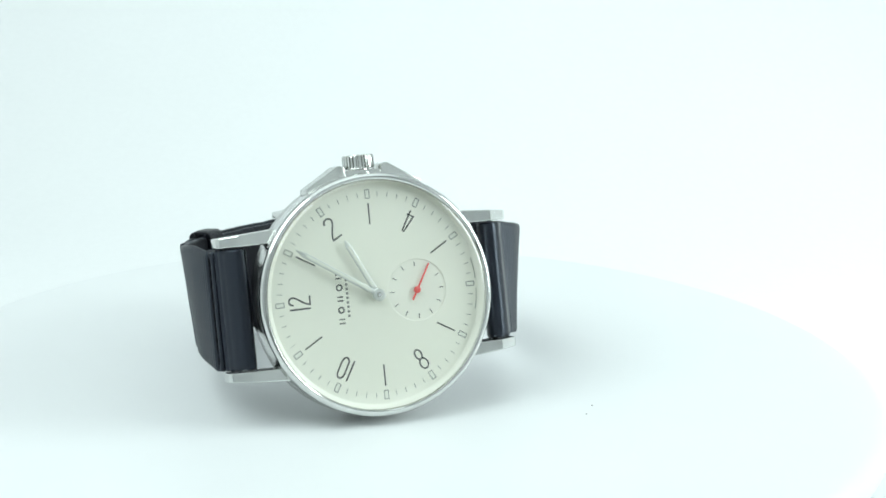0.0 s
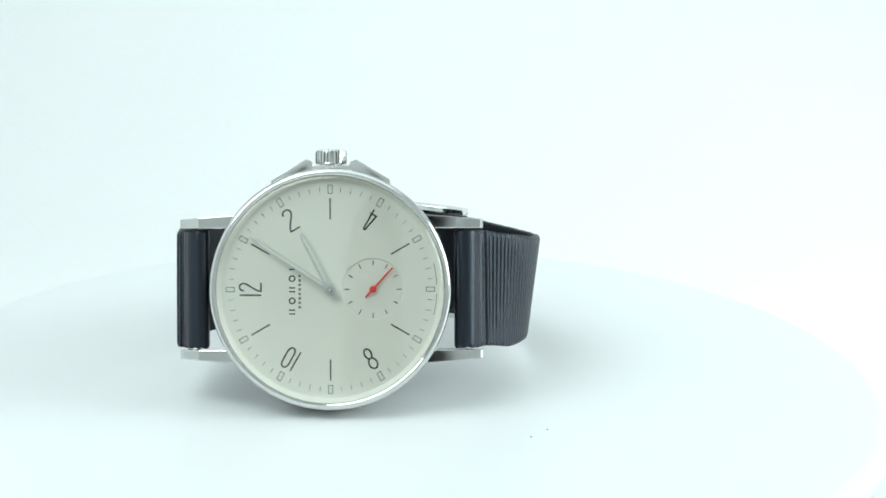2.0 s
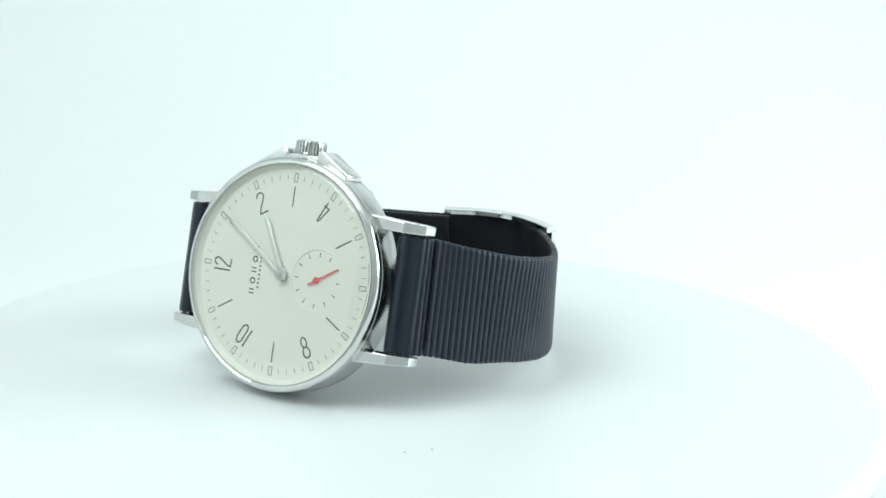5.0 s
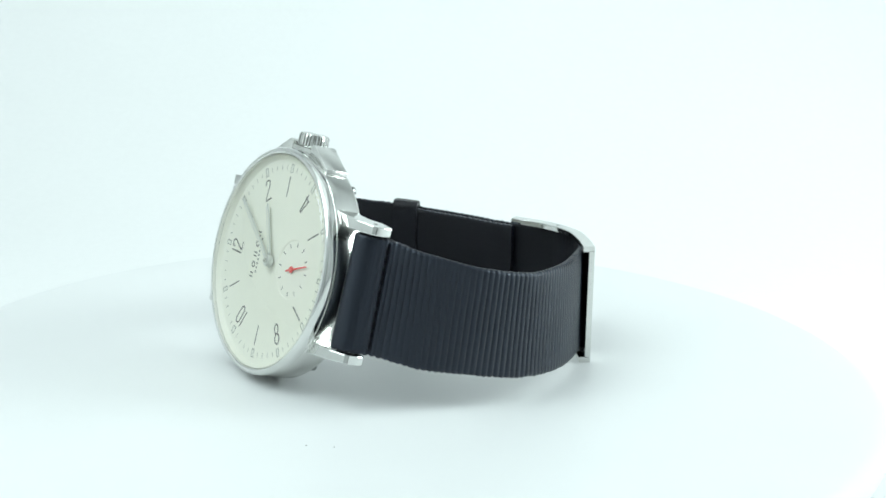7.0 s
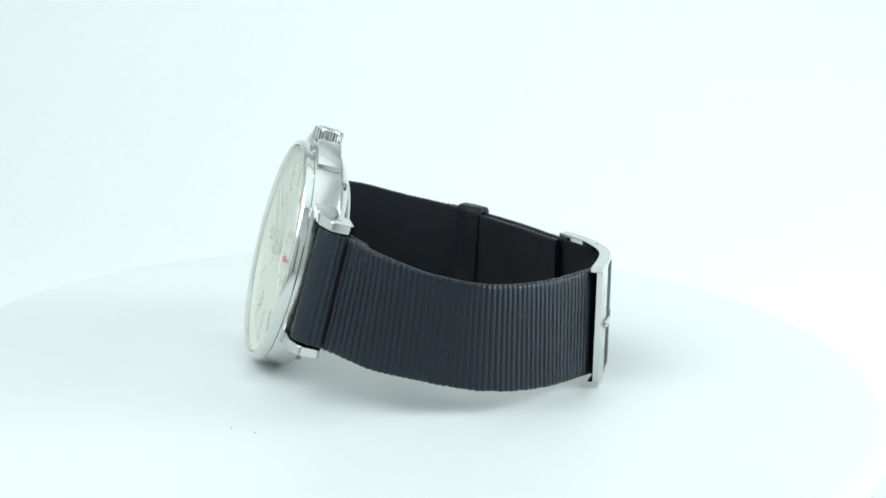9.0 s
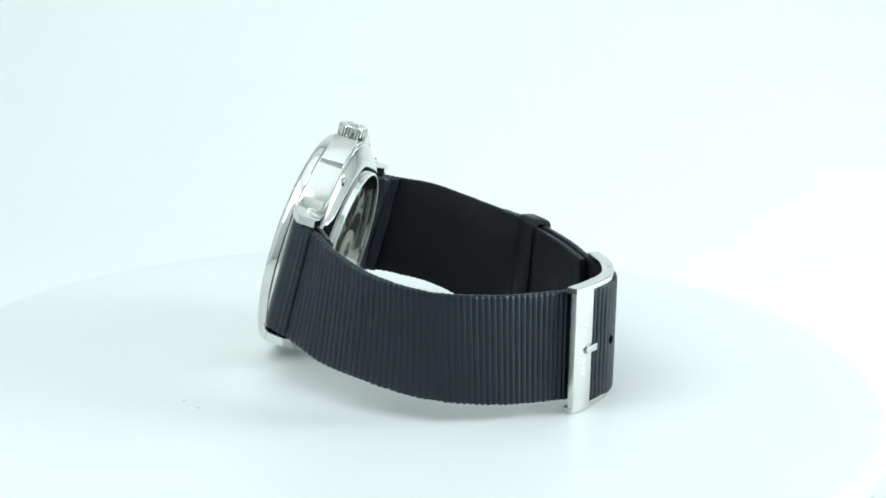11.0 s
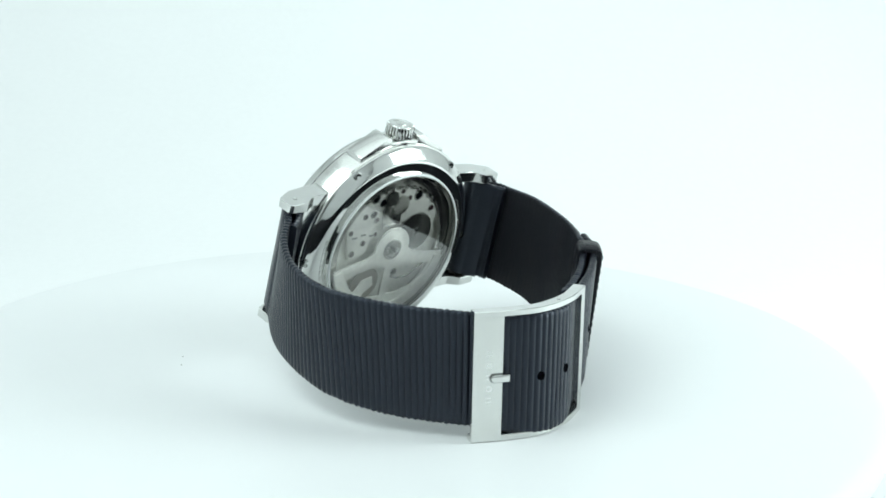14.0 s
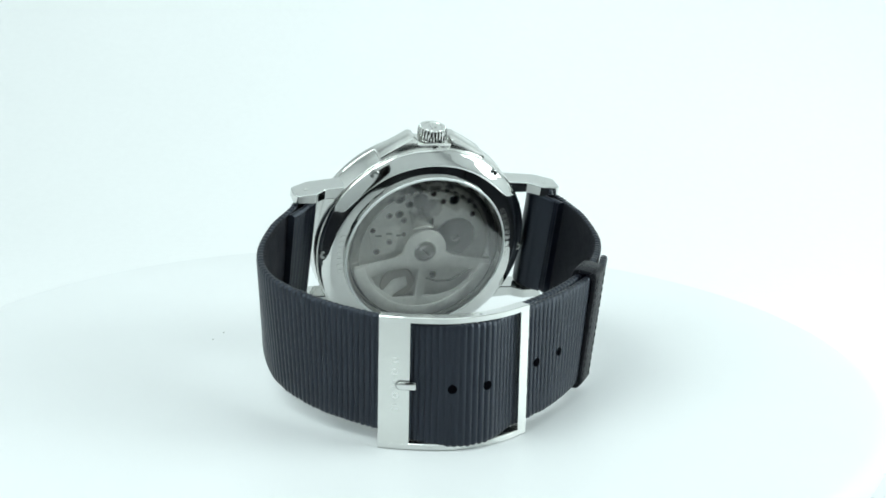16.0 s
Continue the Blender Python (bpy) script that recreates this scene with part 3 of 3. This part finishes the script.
SHORT_BOT = [B0B, head(-9.85, 24.9, -5.5), head(-9.7, 25.9, -7.1), (-31.7, -15.2, 7.6), (-32.8, -6.0, 5.4), (-32.3, 5.2, 3.8), (-29.8, 11.7, 2.8), (-26.3, 18.8, 2.2), (-22.9, 23.9, 1.9), (-20.0, 27.2, 1.8)]

LONG, long_at, long_axes, long_len = ribbon(LONG_TOP, LONG_BOT, 8, THICK, 1, (2.4, 1.35, 6.5), name="strap_long", mat=TEXTILE, label="ribbed navy black textile strap half with punched holes")
SHORT, short_at, short_axes, short_len = ribbon(SHORT_TOP, SHORT_BOT, 8, THICK, -1, (2.4, 1.35, 6.5), name="strap_short", mat=TEXTILE, label="ribbed navy black textile strap half holding the buckle")


def stitches(parent, axes, s0, n, deep=-0.05):
    t, b, d, w, nn = axes(s0)
    wd = (t - b).length
    for k in range(n):
        c = b + w * (0.8 + (wd - 1.6) * (k + 0.5) / n) + nn * (THICK / 2 + deep)
        m = Matrix((d, w, nn)).transposed().to_4x4()
        bm = lathe([(0, -0.75), (0.14, -0.6), (0.19, 0), (0.14, 0.6), (0, 0.75)], 8, m=Matrix.Translation(c) @ m @ pose(0, 0, 0, 90, 0, 0))
        part("stitch", bm, THREAD, parent)


stitches(LONG, long_axes, 3.1, 10, -0.16)
stitches(SHORT, short_axes, 3.1, 10, -0.16)


def holes():
    # the places of the punched holes along the tail
    for gx in (-11.2, -16.5, -24.4, -28.2):
        best = min((abs(((long_at(q)[0] + long_at(q)[1]) / 2).x - gx), q) for q in [long_len * k / 900 for k in range(330, 900)])[1]
        t, b, d, w, nn = long_axes(best)
        c = (t + b) / 2 - w * 0.4 + nn * (THICK / 2 + 0.17)
        m = Matrix.Translation(c) @ Matrix((d, w, nn)).transposed().to_4x4()
        # no hole is cut: a black disc on the ribs paints its shade
        part("punched_hole_shade", lathe([(0.80, -0.2), (0.72, 0.02), (0.62, 0.06), (0.5, 0.03), (0.25, 0.02), (0, 0.02)], 20, m=m), HOLE_SHADE_JEWEL, LONG, "raised black disc for the shade in a round punched hole")


holes()


def keeper():
    q = min((abs(((long_at(q)[0] + long_at(q)[1]) / 2).y - 9.3), q) for q in [long_len * k / 900 for k in range(600, 900)])[1]
    t, b, d, w, n = long_axes(q)
    mid, half = (t + b) / 2 - n * 0.8, (t - b).length / 2 + 1.0
    prof = []
    for cx, cy, a0 in ((1.05, half - 1.2, 0), (-1.05, half - 1.2, 90), (-1.05, -half + 1.2, 180), (1.05, -half + 1.2, 270)):
        prof += [(cx + 1.2 * math.cos(radians(a0 + a)), cy + 1.2 * math.sin(radians(a0 + a))) for a in (0, 22, 45, 68, 90)]
    bm, rows = bmesh.new(), []
    for s, grow in ((-2.35, -0.75), (-2.35, -0.12), (-2.2, 0.0), (0, 0.05), (2.2, 0.0), (2.35, -0.12), (2.35, -0.75), (0, -0.75)):
        row = []
        for x, y in prof:
            gx, gy = (math.copysign(1, x) if abs(x) > 1.06 else 0) * grow, (math.copysign(1, y) if abs(y) > half - 1.2 else 0) * grow
            row.append(bm.verts.new(mid + n * (x + gx) + w * (y + gy) + d * s))
        rows.append(row)
    for a, c in zip(rows, rows[1:] + rows[:1]):
        for j in range(len(prof)):
            bm.faces.new((a[j], a[(j + 1) % len(prof)], c[(j + 1) % len(prof)], c[j]))
    ob = part("keeper", bm, LEATHER, SHORT, "dark fabric covered strap keeper loop", 40)
    for s in (-1.9, 1.9):
        for k in range(14):
            c = mid + n * 2.28 + w * (-half + 1.6 + (2 * half - 3.2) * k / 13) + d * s
            m = Matrix.Translation(c) @ Matrix((d, w, n)).transposed().to_4x4()
            part("stitch", lathe([(0, -0.5), (0.12, -0.35), (0.12, 0.35), (0, 0.5)], 6, m=m @ pose(0, 0, 0, 90, 0, 0)), THREAD, ob)


keeper()


# ---- buckle ----
def buckle():
    # plan of the curved frame: chord from the plate's free edge to the hinge bar
    plan = catmull([(0.45, 37.0, 0), (-5.0, 37.6, 0), (-11.5, 37.3, 0), (-18.0, 34.0, 0), (-23.3, 28.7, 0)], 12)
    z0, z1 = 0.05, 22.1
    depth = 1.5

    def normal(i):
        a, b = plan[max(0, i - 1)], plan[min(len(plan) - 1, i + 1)]
        d = (b - a).normalized()
        return Vector((d.y, -d.x, 0)) * 1.0

    n_plate = 11

    def curved_bar(i0, i1, za, zb, dep, outset=0.0, c=0.12):
        bm, rows = bmesh.new(), []
        for i in range(i0, i1 + 1):
            p, nn = plan[i], normal(i)
            row = []
            for off, z in ((outset, za + c), (outset, zb - c), (outset - c, zb), (outset - dep + c, zb), (outset - dep, zb - c), (outset - dep, za + c), (outset - dep + c, za), (outset - c, za)):
                v = p + nn * off
                row.append(bm.verts.new((v.x, v.y, z)))
            rows.append(row)
        for a, b in zip(rows, rows[1:]):
            for j in range(8):
                bm.faces.new((a[j], a[(j + 1) % 8], b[(j + 1) % 8], b[j]))
        bm.faces.new(rows[0])
        bm.faces.new(rows[-1])
        return bm

    n = len(plan) - 1
    ob = part("buckle", curved_bar(0, n_plate, z0 + 0.9, z1 - 0.9, 1.0, -0.003, 0.01), SATIN, WATCH, "curved satin steel pin buckle frame", 30)
    part("side_bar", curved_bar(0, n, z1 - 1.05, z1, 2.1), STEEL, ob, "curved polished side bar", 30)
    part("side_bar", curved_bar(0, n, z0, z0 + 1.05, 2.1), STEEL, ob, "curved polished side bar", 30)
    part("hinge_bar", curved_bar(n - 3, n, z0 + 0.8, z1 - 0.8, depth, -0.003, 0.03), SATIN, ob, "narrow satin end bar", 30)
    # tongue tip over the plate
    i = n_plate
    p, nn = plan[i], normal(i)
    d = (plan[i - 1] - plan[i]).normalized()
    m = Matrix.Translation(p + nn * 0.25 + Vector((0, 0, 10.9)) + d * 0.2) @ Matrix((d, Vector((0, 0, 1)), nn)).transposed().to_4x4()
    tip = [(-1.3, -0.65), (1.2, -0.65), *[(1.2 + 0.65 * math.cos(radians(a)), 0.65 * math.sin(radians(a))) for a in range(-75, 76, 25)], (1.2, 0.65), (-1.3, 0.65)]
    part("tongue", plate([tip], -0.45, 0.28, bevel=0.16, m=m), STEEL, ob, "rounded polished tongue tip")
    # dark sheet on the uncut plate, for the shade in the tongue's notch
    part("notch_shade", plate([[(-0.2, -0.85), *[(1.25 + 0.85 * math.cos(radians(a)), 0.85 * math.sin(radians(a))) for a in range(-90, 91, 20)], (-0.2, 0.85)]], -0.30, -0.225, m=m), DARKSTEEL, ob, "", None)
    # plain engraved marks across the plate
    i = 6
    p, nn = plan[i], normal(i)
    d = (plan[i - 1] - plan[i + 1]).normalized()
    for k in range(5):
        m = Matrix.Translation(p + nn * 0.004 + Vector((0, 0, 7.2 + 1.95 * k))) @ Matrix((d, Vector((0, 0, 1)), nn)).transposed().to_4x4()
        bm = bmesh.new()
        if k % 2:
            stroke(bm, ring_pts(0.45, 16), 0.2, -0.01, 0.03, True)
        else:
            for dz in (-0.35, 0.35):
                stroke(bm, [(-0.45, dz), (0.45, dz)], 0.2, -0.01, 0.03)
        bmesh.ops.transform(bm, matrix=m, verts=bm.verts[:])
        part("engraved_mark", bm, BRIGHT, ob, "plain bright mark in place of lettering", None)
    part("bar_end", lathe([(0.3, 0.0), (0.3, 0.02), (0, 0.02)], 12, m=pose(-15.5, 34.6, z1)), DARKSTEEL, ob)


buckle()


def motions():
    turn = [(0.0, 0.0), (1.0, -11.25), (2.0, -22.2), (3.0, -33.21), (4.0, -43.84), (6.4, -71.48), (7.0, -78.68), (8.0, -89.99), (10.4, -116.23), (11.0, -123.79), (12.0, -135.28), (13.0, -146.86), (14.0, -158.8), (15.0, -170.7), (16.0, -182.53)]
    for thing in (WATCH, TABLE):
        walk(thing, [(t, pose(0, 0, 0, 0, 0, a)) for t, a in turn])
    for hand, start, rate in ((HOUR, 62.8, 0.00833), (MINUTE, 33.0, 0.1)):
        walk(hand, [(t, HEAD @ pose(0, 0, 0, 0, 0, -(start + rate * t))) for t in (0.0, 16.0)])
    walk(SECOND, [(t, HEAD @ pose(0, -7.1 * MM, 0, 0, 0, -(120.0 + 6.0 * t))) for t in (0.0, 4.0, 8.0, 12.0, 16.0)])


motions()
